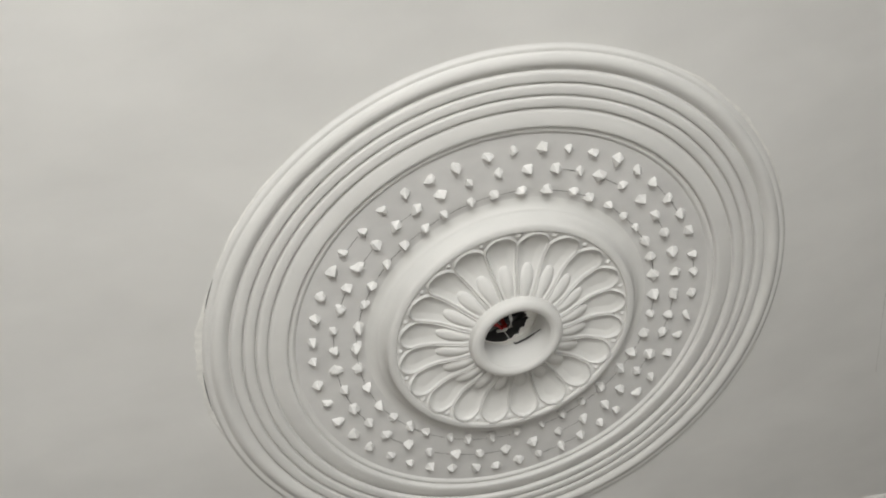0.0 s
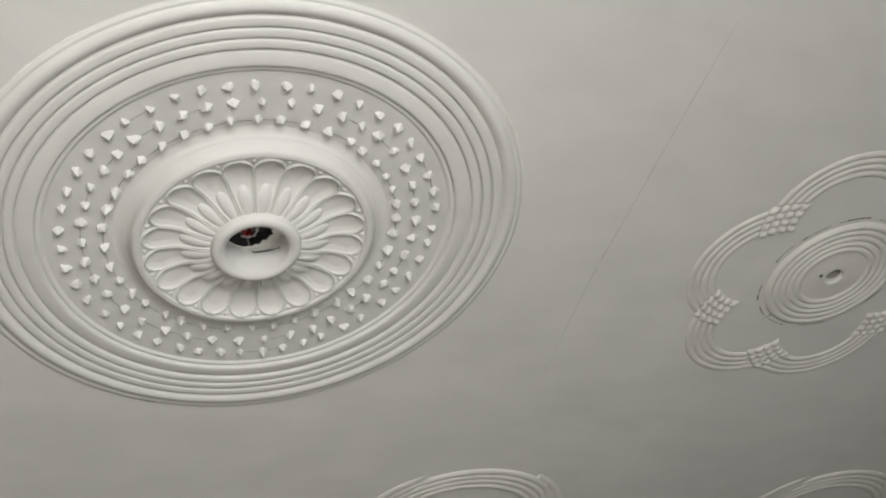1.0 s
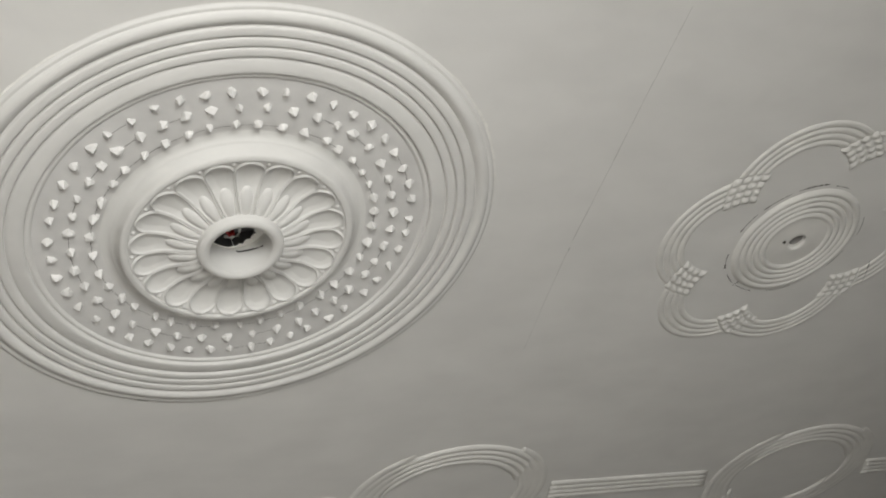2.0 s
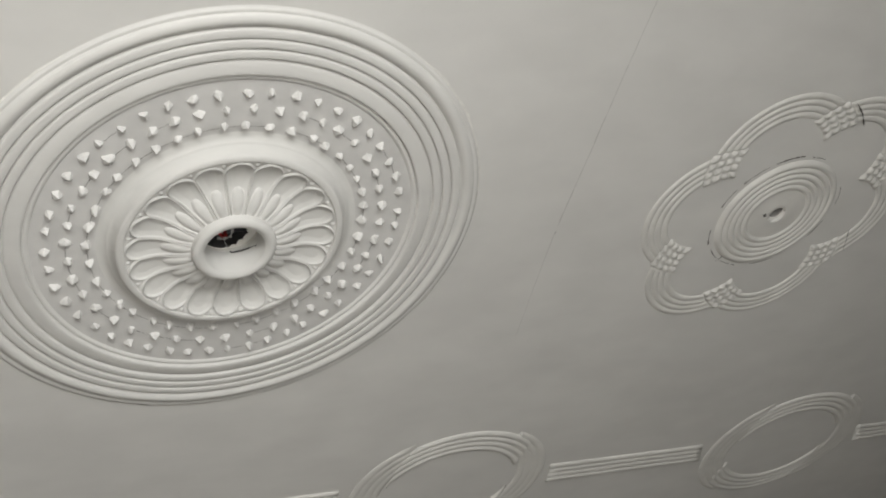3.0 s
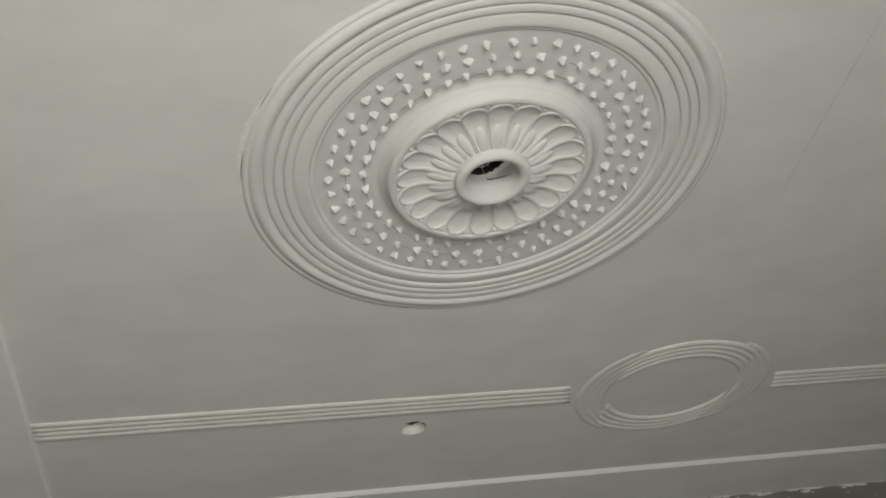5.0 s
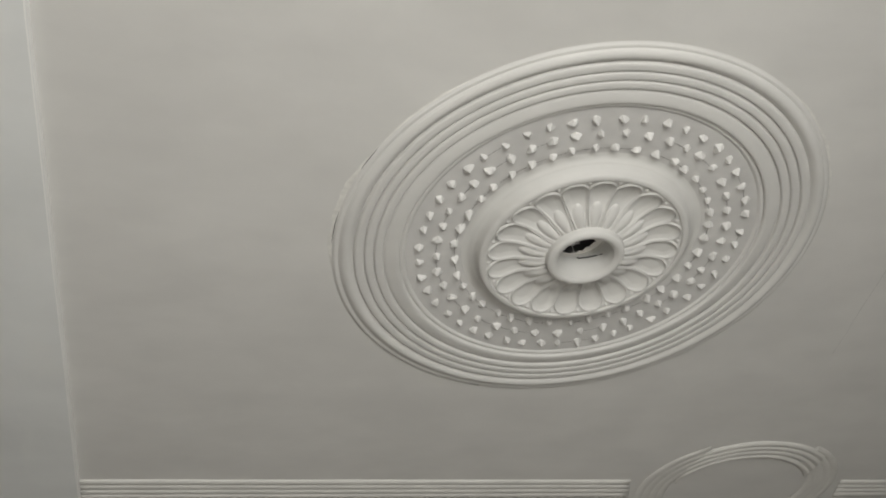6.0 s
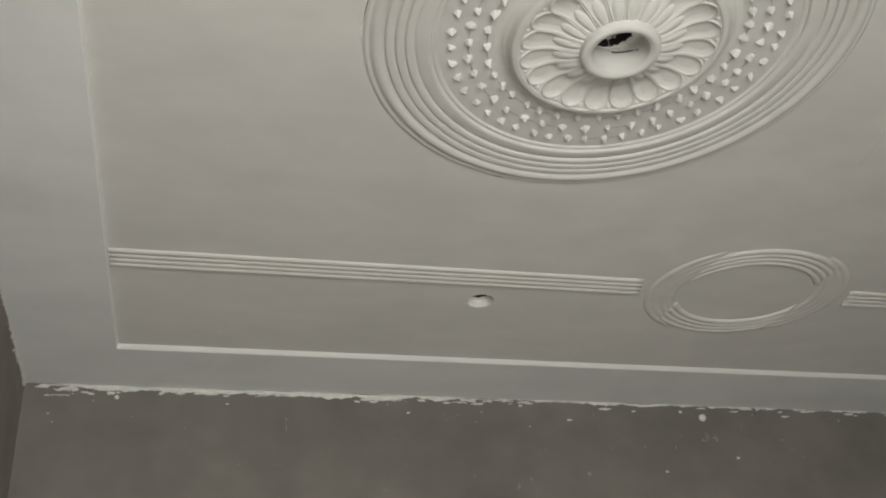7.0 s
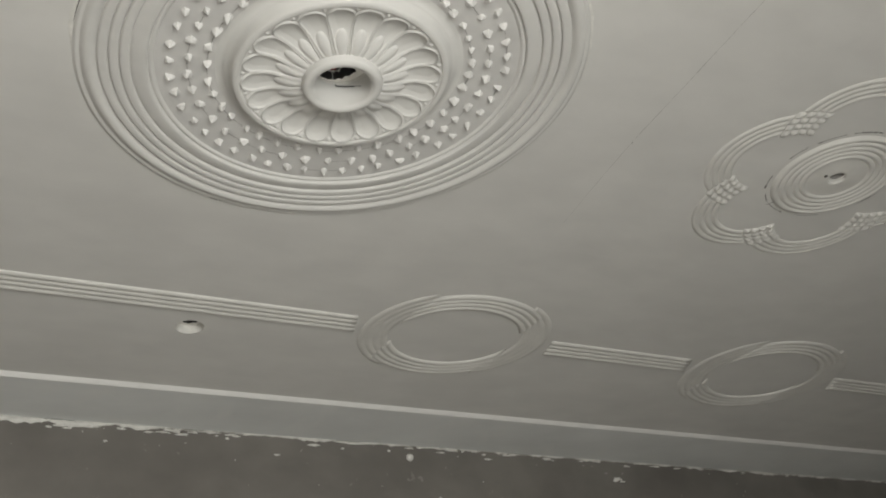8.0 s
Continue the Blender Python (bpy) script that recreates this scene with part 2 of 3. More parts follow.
PANEL_W, PANEL_E, PANEL_S = -1.172, 4.42, -2.25
SKEW = 0.0415                                        # the west edge runs out of square by this much
ceiling = part("ceiling", holed([(PANEL_W - SKEW, PANEL_S), (PANEL_E, PANEL_S), (PANEL_E, edge_y(PANEL_E)), (PANEL_W, edge_y(PANEL_W))],
               [circle(MED[0], MED[1], MED_HOLE), circle(*SPOT, SPOT_R), circle(*ROSE_HOLE, 24)], CEIL), CEILING)
tagged(ceiling, "off-white primed gypsum board ceiling panel, faintly patchy", "ceiling", kind="structure")

# lower border of the ceiling, with the small riser that frames the panel
bm = bmesh.new()
inner = [(PANEL_W - SKEW, PANEL_S), (PANEL_E, PANEL_S), (PANEL_E, edge_y(PANEL_E)), (PANEL_W, edge_y(PANEL_W))]
outer = [(WEST - 0.15, SOUTH - 0.15), (EAST + 0.15, SOUTH - 0.15), (EAST + 0.15, wall_y(EAST) + 0.15), (WEST - 0.15, wall_y(WEST) + 0.15)]
for i in range(4):
    j = (i + 1) % 4
    bm.faces.new([bm.verts.new((*p, BORDER)) for p in (outer[i], outer[j], inner[j], inner[i])])
bmesh.ops.remove_doubles(bm, verts=bm.verts, dist=1e-5)
tagged(part("ceiling_border", bm, BORDERM, smooth=False), "cool grey-white primed ceiling border, stepped below the panel", "ceiling", kind="structure")
# upright edge of the border: painted with the panel; on the west side a paler colour stands for light
lip = 0.002
for i in range(4):
    bm = bmesh.new()
    j = (i + 1) % 4
    a, b = Vector(inner[i]), Vector(inner[j])
    steps = int((b - a).length / 0.04)
    out = Vector((b.y - a.y, a.x - b.x)).normalized()
    back = 0.0025 if i == 3 else 0.0074
    prev = None
    for k in range(steps + 1):
        p = a + (b - a) * (k / steps)
        w = 0.0008 * noise.noise((p.x * 7, p.y * 7, 1.0))
        row = [bm.verts.new((*(p + out * (o + w)), z)) for o, z in ((lip * 2, BORDER - 0.0005), (lip, BORDER - 0.0007), (0.0003, BORDER + 0.0006), (-back, CEIL - 0.0008), (-back - 0.001, CEIL + 0.002))]
        if prev:
            for q in range(4):
                bm.faces.new((prev[q], row[q], row[q + 1], prev[q + 1]))
        prev = row
    tagged(part("ceiling_trim", bm, LIT_TRIM if i == 3 else TRIM), "narrow upright edge of the ceiling step, paler to stand for light on it" if i == 3 else "narrow off-white upright edge of the ceiling step", "trim", kind="structure")
tagged(part("ceiling_slab", slab(WEST - 0.15, EAST + 0.15, SOUTH - 0.15, 2.4, 3.25, 3.40), DARK, smooth=False),
       "dark structural slab above the ceiling boards", "ceiling", kind="structure")

tagged(part("floor", slab(WEST - 0.2, EAST + 0.2, SOUTH - 0.2, 2.4, -0.15, FLOOR), FLOORM, smooth=False), "bare grey cement screed floor", "floor", kind="structure")


def rough_wall(name, p, q, thick, label, material):
    """An upright cement wall from p to q in plan, gently uneven, its thickness on the right-hand side."""
    d = Vector((q[0] - p[0], q[1] - p[1], 0))
    side = Vector((d.y, -d.x, 0)).normalized() * thick
    nu, nv = int(d.length / 0.05), 60
    rows = []
    for i in range(nu + 1):
        base = Vector((p[0], p[1], 0)) + d * (i / nu)
        row = []
        for k in range(nv + 1):
            z = 3.25 * k / nv
            bulge = 0.004 * noise.noise((base.x * 1.7 + base.y, base.y * 1.7, z * 1.7)) + 0.0015 * noise.noise((base.x * 9 + base.y, base.y * 9, z * 9))
            row.append(base + side.normalized() * bulge + Vector((0, 0, z)))
        row.append(base + side + Vector((0, 0, 3.25)))
        row.append(base + side)
        rows.append(row)
    return tagged(part(name, sheet(rows), material), label, "wall", kind="structure")


rough_wall("wall_north", (EAST + 0.1, wall_y(EAST + 0.1)), (WEST - 0.1, wall_y(WEST - 0.1)), 0.15, "bare grey cement-rendered wall with lime flecks", CEMENT)
rough_wall("wall_west", (WEST, 2.3), (WEST, SOUTH), 0.15, "bare grey-brown cement-rendered wall", CLAY)
tagged(part("wall_east", slab(EAST, EAST + 0.15, SOUTH, 2.3, 0, 3.25), CEMENT, smooth=False), "bare grey cement-rendered wall", "wall", kind="structure")
bm = bmesh.new()
for box in ((WEST - 0.15, WINDOW_X[0], 0, 3.25), (WINDOW_X[1], EAST + 0.15, 0, 3.25), (WINDOW_X[0], WINDOW_X[1], 0, WINDOW_Z[0]), (WINDOW_X[0], WINDOW_X[1], WINDOW_Z[1], 3.25)):
    b2 = slab(box[0], box[1], SOUTH - 0.15, SOUTH, box[2], box[3])
    me = bpy.data.meshes.new("tmp")
    b2.to_mesh(me)
    b2.free()
    bm.from_mesh(me)
    bpy.data.meshes.remove(me)
tagged(part("wall_south", bm, CEMENT, smooth=False), "bare grey cement-rendered wall with an open window", "wall", kind="structure")


# ---- the large round medallion ----
def medallion():
    th = holder("ceiling_medallion", *MED, "large round white cast-plaster ceiling medallion with petals and studs", "ceiling medallion")
    g = 0.020
    # a feathered outer fillet, a broad bead, three flat-topped fasciae, a wide tilted band and a thin inner ridge
    p = [(0.5945, 0.0127), (0.5915, 0.0138), (0.5892, 0.0162), (0.5872, 0.0182), (0.5848, 0.0190), (0.5815, 0.0189), (0.5785, 0.0184)]
    p += bead(0.5770, 0.545, 0.0188, g - 0.001, 0.0092, 14) + [(0.543, g - 0.004)]
    p += fascia(0.5420, 0.5200, g, 0.0058) + [(0.519, g - 0.003)]
    p += fascia(0.5180, 0.4970, g, 0.0058) + [(0.496, g - 0.003)]
    p += fascia(0.4950, 0.4740, g, 0.0056) + [(0.4725, g - 0.0035)]
    p += [(0.4715, g - 0.0015), (0.4695, g + 0.0005), (0.4640, g + 0.0022), (0.4560, g + 0.0040), (0.4480, g + 0.0052), (0.4420, g + 0.0057), (0.4385, g + 0.0052), (0.4365, g + 0.0035), (0.4352, g - 0.0005), (0.4345, 0.0165)]
    p += bead(0.4335, 0.4225, 0.0172, 0.0160, 0.0028, 8) + [(0.4205, 0.0145)]
    part("outer_moulding", lathe(p, 224, 0.0012, (0.572, 0.006)), CAST, th, "ribbed outer moulding of concentric beads")
    part("stud_field", lathe([(0.4210, 0.0150), (0.38, 0.0142), (0.34, 0.0138), (0.322, 0.0138), (0.312, 0.0133), (0.303, 0.0119), (0.294, 0.0101), (0.286, 0.0092), (0.262, 0.0086)], 160), FIELD, th, "flat greyish band behind the studs")
    # a hollow cove with a fine step in it, turning up into the flat lip of the disc
    q = [(0.2890, 0.0094), (0.2820, 0.0099), (0.2758, 0.0114), (0.2712, 0.0139), (0.2680, 0.0168), (0.2663, 0.0186), (0.2646, 0.0192), (0.2612, 0.0222), (0.2577, 0.0270), (0.2553, 0.0318),
         (0.2534, 0.0365), (0.2516, 0.0405), (0.2494, 0.0433), (0.2464, 0.0449), (0.2427, 0.0456), (0.2386, 0.0458), (0.2362, 0.0455), (0.2347, 0.0444), (0.2339, 0.0400)]
    part("disc_rim", lathe(q, 192, 0.0015), CAST, th, "rounded rim of the raised middle disc")
    c = [(0.0960, 0.0430), (0.0940, 0.0530), (0.0925, 0.0610)] + bead(0.0919, 0.0695, 0.0640, 0.0645, 0.0055, 14) + [(0.0680, 0.0640)]
    part("center_ring", lathe(c, 96, 0.004), CAST, th, "smooth ring round the open wiring hole")
    part("hole_wall", lathe([(0.0680, 0.0640), (0.0672, 0.0625), (0.0668, 0.0250), (0.0668, -0.0020)], 96, 0.004), CAST, th, "upright inner wall of the wiring hole")

    # uneven filler worked against the outer edge
    for a0, a1, wide in ((168, 204, 0.020), (208, 230, 0.006), (60, 118, 0.007), (300, 352, 0.009), (8, 40, 0.008)):
        rows = []
        n = int((a1 - a0) * 1.2)
        for k in range(n + 1):
            a = radians(a0 + (a1 - a0) * k / n)
            env = max(0.0, math.sin(math.pi * k / n)) ** 0.6
            w = wide * env * (0.65 + 0.5 * noise.noise((a * 9, a0, 3)) + 0.3 * noise.noise((a * 31, a0, 3)))
            w = max(w, 0.0015)
            rows.append([((0.5915 + o * w) * math.cos(a), (0.5915 + o * w) * math.sin(a) + 0.006, -h) for o, h in ((0.0, 0.0145), (0.35, 0.0142), (0.8, 0.0135), (1.0, 0.0126))])
        part("filler_edge", sheet(rows), SMEAR, th, "uneven white filler against the moulding")
    for a0, a1 in ((176, 186), (199, 206), (100, 104)):
        rows = []
        for k in range(9):
            a = radians(a0 + (a1 - a0) * k / 8)
            w = 0.0011 * math.sin(math.pi * (k + 0.3) / 8.6)
            rows.append([((0.5925 + o * w) * math.cos(a), (0.5925 + o * w) * math.sin(a) + 0.006, -0.0152) for o in (-1, 1)])
        part("hairline_crack", sheet(rows), HAIR, th, "dark gap behind the moulding edge")

    # petals: dished, round-headed, with a raised outline and a spandrel drop at the outer corners
    count, r0, r1 = 20, 0.0850, 0.2342
    half = math.pi / count
    rc, head = 0.2015, 0.0305

    def dip(r):
        t = min(max((r - 0.090) / 0.086, 0), 1)
        t2 = min(max((r - 0.176) / 0.052, 0), 1)
        return 0.0500 - 0.0170 * t * t * (3 - 2 * t) + 0.0085 * t2 ** 1.7

    rows = []
    ns, nr = 52, 84
    for i in range(ns + 1):
        s = -1 + 2 * i / ns
        a = s * half
        row = []
        for k in range(nr + 1):
            r = r0 + (r1 - r0) * (k / nr)
            y = abs(r * math.sin(a))
            if r < rc:
                d = 0.0112 + (head - 0.0112) * ((r - 0.085) / (rc - 0.085)) - y
            else:
                d = head - math.hypot(y, r - rc)
            end = min(max((r - rc) / head, 0), 1)
            h = dip(r)
            if d > 0:
                h -= 0.0055 * min(d / 0.016, 1) ** 0.6 * min(max((r - 0.105) / 0.05, 0), 1)
            else:
                h += (0.0024 * min(max((r - 0.200) / 0.03, 0), 1) - 0.0030) * min(-d / 0.0016, 1)
                drop = math.hypot((half * r - y) / 0.0050, (r - 0.2255) / 0.0060)
                if drop < 1:
                    h += 0.0034 * (1 - drop ** 2)
            g = min(abs(d - 0.0011) / 0.0017, 1)
            h += (0.0031 + 0.0050 * end) * math.cos(g * math.pi / 2) ** 1.5
            row.append((r * math.cos(a), r * math.sin(a), -h))
        rows.append(row)
    petal = mesh_of("petal", sheet(rows), CAST)
    rows = []
    for i in range(17):
        s = -1 + 2 * i / 16
        row = []
        for k in range(29):
            u = k / 28
            r = 0.0850 + 0.0725 * u
            taper = math.sqrt(max(0.0, 1 - max(0.0, (u - 0.62) / 0.38) ** 2))
            y = s * taper * (0.0094 + 0.0058 * min(u / 0.6, 1))
            dome = max(1 - abs(s) ** 2.2, 0.0) ** 0.6 * taper ** 0.8
            lift = 0.0074 + 0.0030 * min(u / 0.4, 1) - 0.0022 * max(0.0, (u - 0.55) / 0.45)
            row.append((r, y, -(dip(r) - 0.0065 + lift * dome)))
        rows.append(row)
    lobe = mesh_of("lobe", sheet(rows), CAST)
    for k in range(count):
        a = 360 / count * k + 12.8
        piece("petal", petal, th, pose(0, 0, 0, 0, 0, a))
        piece("lobe", lobe, th, pose(0, 0, 0.0, 0, 0, a))

    # rough pointed studs in three rings
    rnd = random.Random(11)
    shapes = []
    for v in range(7):
        bm = bmesh.new()
        n = rnd.choice((5, 6, 6, 7))
        top = bm.verts.new((rnd.uniform(-0.003, 0.003), rnd.uniform(-0.002, 0.004), -0.0165 * rnd.uniform(0.82, 1.15)))
        mid, low = [], []
        for k in range(n):
            a = 2 * math.pi * (k + rnd.uniform(-0.28, 0.28)) / n
            r = 0.0111 * rnd.uniform(0.78, 1.16)
            low.append(bm.verts.new((r * 1.1 * math.cos(a), r * 1.1 * math.sin(a), 0.007)))
            r *= rnd.uniform(0.60, 0.84)
            mid.append(bm.verts.new((r * math.cos(a), r * math.sin(a), -0.0165 * rnd.uniform(0.28, 0.52))))
        for k in range(n):
            j = (k + 1) % n
            bm.faces.new((low[k], low[j], mid[j], mid[k]))
            bm.faces.new((mid[k], mid[j], top))
        shapes.append(mesh_of("stud", bm, STUD, smooth=False))
    outer_ring = [4, 12, 20, 27, 37, 44, 53, 59.5, 67, 74, 81.7, 88.6, 96, 103, 111, 118.6, 126, 133.4, 142, 149.8, 157.5, 165.7, 173.5, 182.7, 189.4,
                  197, 204.7, 213, 219.3, 227.3, 235, 242.3, 249.6, 256.8, 265.5, 272.4, 280.3, 287.8, 295.3, 303, 310.5, 317.4, 325.5, 333, 340.3, 349.5, 356]
    middle_ring = [3, 12, 19, 29, 37, 46, 54, 63, 73, 83, 93, 103, 112, 122, 131, 141, 150, 159, 168, 177, 185, 193, 201, 209, 217, 226, 234, 242, 250,
                   259, 268, 277, 286, 294, 301, 310, 319, 328, 336, 345, 354]
    inner_ring = [2, 11, 20, 30, 39, 50, 59, 69, 78, 89, 99, 109, 117, 128, 136, 145, 154, 165, 175, 185, 194, 204, 212, 222, 231, 240, 248, 258, 266,
                  276, 285, 295, 302, 311, 319, 327, 335, 343, 352]
    for radius, angles, size in ((0.390, outer_ring, 1.10), (0.3495, middle_ring, 1.20), (0.306, inner_ring, 1.02)):
        for a in angles:
            r = radius + rnd.uniform(-0.002, 0.002)
            s = size * rnd.uniform(0.82, 1.16)
            m = pose(r * math.cos(radians(a)), r * math.sin(radians(a)) - 0.002, -0.0135, 0, 0, rnd.uniform(0, 360)) @ Matrix.Diagonal((s, s * rnd.uniform(0.85, 1.1), rnd.uniform(0.85, 1.15), 1))
            piece("stud", rnd.choice(shapes), th, m)
        # hairline cracks that run from stud to stud
        for a, b in zip(angles, angles[1:]):
            if rnd.random() < (0.66 if radius < 0.32 else 0.38 if radius < 0.36 else 0.22):
                rows = []
                for k in range(7):
                    c = radians(a + (b - a) * (0.2 + 0.6 * k / 6))
                    r = radius + 0.0015 * noise.noise((c * 40, radius * 9, 0))
                    w = 0.00068 * (0.4 + 0.8 * rnd.random())
                    rows.append([((r - w) * math.cos(c), (r - w) * math.sin(c), -0.0153), ((r + w) * math.cos(c), (r + w) * math.sin(c), -0.0153)])
                part("hairline_crack", sheet(rows), HAIR, th, "dark hairline crack between studs")
    return th


medallion()


# ---- the wiring hole above the medallion ----
def wiring():
    at = pose(MED[0], MED[1], MED[2] - CEIL - 0.005)
    # torn board edge at the top of the hole
    ragged = []
    for k in range(150):
        a = 2 * math.pi * k / 150
        r = 0.057 + 0.008 * noise.noise((2.2 * math.cos(a), 2.2 * math.sin(a), 3.3)) + 0.006 * noise.noise((7 * math.cos(a), 7 * math.sin(a), 1.3)) + 0.0045 * noise.noise((19 * math.cos(a), 19 * math.sin(a), 4.3))
        p = Vector((-0.012 + r * math.cos(a), 0.010 + r * 0.98 * math.sin(a)))
        ragged.append(tuple(p * min(1.0, 0.0668 / p.length)))
    th = holder("torn_board", MED[0], MED[1], MED[2] - 0.005, "torn white gypsum board edge inside the medallion hole", "board")
    part("cut_edge", lathe([(0.0678, 0.0020), (0.0684, -0.0040), (0.0688, -0.0210)], 60), SMEAR, th)
    part("torn_sheet", holed(circle(0, 0, 0.0690, 60), [ragged], 0.018), SMEAR, th)
    tagged(part("black_wire", tube([(0.010, 0.0600, 3.0010), (0.014, 0.0620, 2.9990), (0.033, 0.0510, 2.9940), (0.048, 0.0385, 2.9890), (0.0605, 0.0260, 2.9840)], 0.0014), WIRE_BLACK, m=at),
           "thin black wire lying across the hole", "wire")
    tagged(part("thin_wire", tube([(-0.012, 0.030, 3.060), (0.000, 0.050, 3.026), (0.006, 0.058, 3.008), (0.012, 0.0615, 2.999)], 0.0008), WIRE_WHITE, m=at),
           "thin pale wire hanging from the ceiling void", "wire")
    tagged(part("red_wire", tube([(-0.030, 0.020, 3.061), (-0.016, 0.034, 3.037), (-0.004, 0.040, 3.030), (0.004, 0.044, 3.037), (0.006, 0.050, 3.081)], 0.0050), WIRE_RED, m=at),
           "red insulated wire inside the ceiling void", "wire")
    tagged(part("white_wire", tube([(0.020, 0.012, 3.066), (0.017, 0.030, 3.035), (0.014, 0.040, 3.029), (0.004, 0.050, 3.033), (-0.012, 0.056, 3.041)], 0.0036), WIRE_WHITE, m=at),
           "white insulated wire inside the ceiling void", "wire")
    tagged(part("steel_strap", tube([(-0.07, 0.056, 3.064), (-0.02, 0.060, 3.060), (0.06, 0.050, 3.066)], 0.005), GALV, m=at),
           "grey steel hanger strap in the ceiling void", "strap")
    tagged(part("grey_cable", tube([(-0.045, 0.010, 3.071), (-0.036, 0.030, 3.041), (-0.028, 0.046, 3.037), (-0.010, 0.052, 3.051), (0.020, 0.030, 3.081)], 0.0030), GALV, m=at),
           "grey cable looped in the ceiling void", "wire")
    # added shell that closes the void; its dark grey stands for the shade inside
    bm = lathe([(0.082, 0.0), (0.082, -0.09), (0.05, -0.11), (0.0, -0.11)], 32)
    tagged(part("void_shell", bm, VOID, m=at @ pose(0, 0, 3.021)), "dark shell added to close the void above the medallion hole", "ceiling box")


wiring()


# ---- downlight cutout ----
def cutout():
    th = holder("downlight_cutout", *SPOT, CEIL, "round downlight hole cut in white ceiling board", "ceiling hole")
    part("cut_edge", lathe([(SPOT_R, 0.0), (SPOT_R * 0.99, -0.012), (SPOT_R * 0.985, -0.030)], 40), SMEAR, th, "bare white cut edge of the board")
    rag = [(SPOT_R * (0.80 + 0.12 * noise.noise((3 * math.cos(a), 3 * math.sin(a), 5))) * math.cos(a) - 0.003,
            SPOT_R * (0.80 + 0.12 * noise.noise((3 * math.cos(a), 3 * math.sin(a), 5))) * math.sin(a) - 0.008) for a in (2 * math.pi * k / 40 for k in range(40))]
    bm = holed(circle(0, 0, SPOT_R, 40), [rag], 0.030)
    part("board_lip", bm, SMEAR, th, "torn white lip of the upper board")
    # closed skin, coloured near-black for the shade above the board
    part("void", lathe([(0.05, -0.031), (0.05, -0.10), (0.0, -0.10)], 24), DARK, th, "near-black skin that stands for the dark space above the board")


cutout()


# ---- ribbed runs, oval rings and the six-lobed rose ----
def ridges(w, n, amp):
    """Height of n half-round ridges over the width 0..1."""
    return amp * abs(math.sin(math.pi * n * w)) ** 0.7


def band(curve, n_ridges, amp, lift, steps, per=8, fade=(0.0, 0.0), relief=None):
    """A strip of ridges; curve(w, v) gives the place in plan over its width w and length v, both 0..1.
    fade: how much of the length each end takes to sink into the ceiling; relief(v): how crisp the ridges are along it."""
    rows = []
    for i in range(steps + 1):
        v = i / steps
        row = [(*curve(0, v), 0.002)]
        e = min(1.0, v / fade[0] if fade[0] else 1.0, (1 - v) / fade[1] if fade[1] else 1.0)
        e = e * e * (3 - 2 * e)
        crisp = relief(v) if relief else 1.0
        for k in range(n_ridges * per + 1):
            w = k / (n_ridges * per)
            flat = 0.75 * amp * (1 - crisp) * min(1.0, w / 0.12, (1 - w) / 0.12)
            row.append((*curve(w, v), -(lift + ridges(w, n_ridges, amp * crisp) + flat) * e))
        row.append((*curve(1, v), 0.002))
        rows.append(row)
    bm = sheet(rows)
    bm.verts.ensure_lookup_table()
    n = len(rows[0])
    for start in (0, steps * n):
        bm.faces.new([bm.verts[start + k] for k in range(n)])
    return bm


def ribbed_run(xs0, xs1, label):
    """Four straight ridges side by side along the wall; the ends are cut aslant."""
    y0, pitch = 1.113, 0.0268
    th = holder("ribbed_moulding", (xs0[0] + xs1[0]) / 2, y0 + 2 * pitch, CEIL, label, "ceiling moulding", "ribbed runs along the wall")
    for k in range(4):
        w = k / 3
        a, b = xs0[0] + (xs0[1] - xs0[0]) * w - th.location.x, xs1[0] + (xs1[1] - xs1[0]) * w - th.location.x
        c = y0 + pitch * (k + 0.5) - th.location.y
        steps = int((b - a) / 0.03)
        rows = []
        for i in range(steps + 1):
            x = a + (b - a) * i / steps
            wob = 0.0009 * noise.noise((x * 4 + xs0[0], k * 3.1, 2.2))
            rows.append([(x, c + wob - pitch * 0.47 * math.cos(math.pi * q / 8), -0.0088 * math.sin(math.pi * q / 8) ** 0.75 + 0.001) for q in range(9)])
        bm = sheet(rows)
        bm.verts.ensure_lookup_table()
        for start in (0, steps * 9):
            bm.faces.new([bm.verts[start + q] for q in range(9)])
        part("ridge", bm, RUN, th)
    return th


ribbed_run((PANEL_W - 0.004, PANEL_W - 0.003), (0.530, 0.552), "long straight run of four off-white plaster ridges")
ribbed_run((1.308, 1.328), (1.974, 2.004), "short straight run of four off-white plaster ridges")
ribbed_run((2.775, 2.815), (3.44, 3.46), "straight run of four off-white plaster ridges")


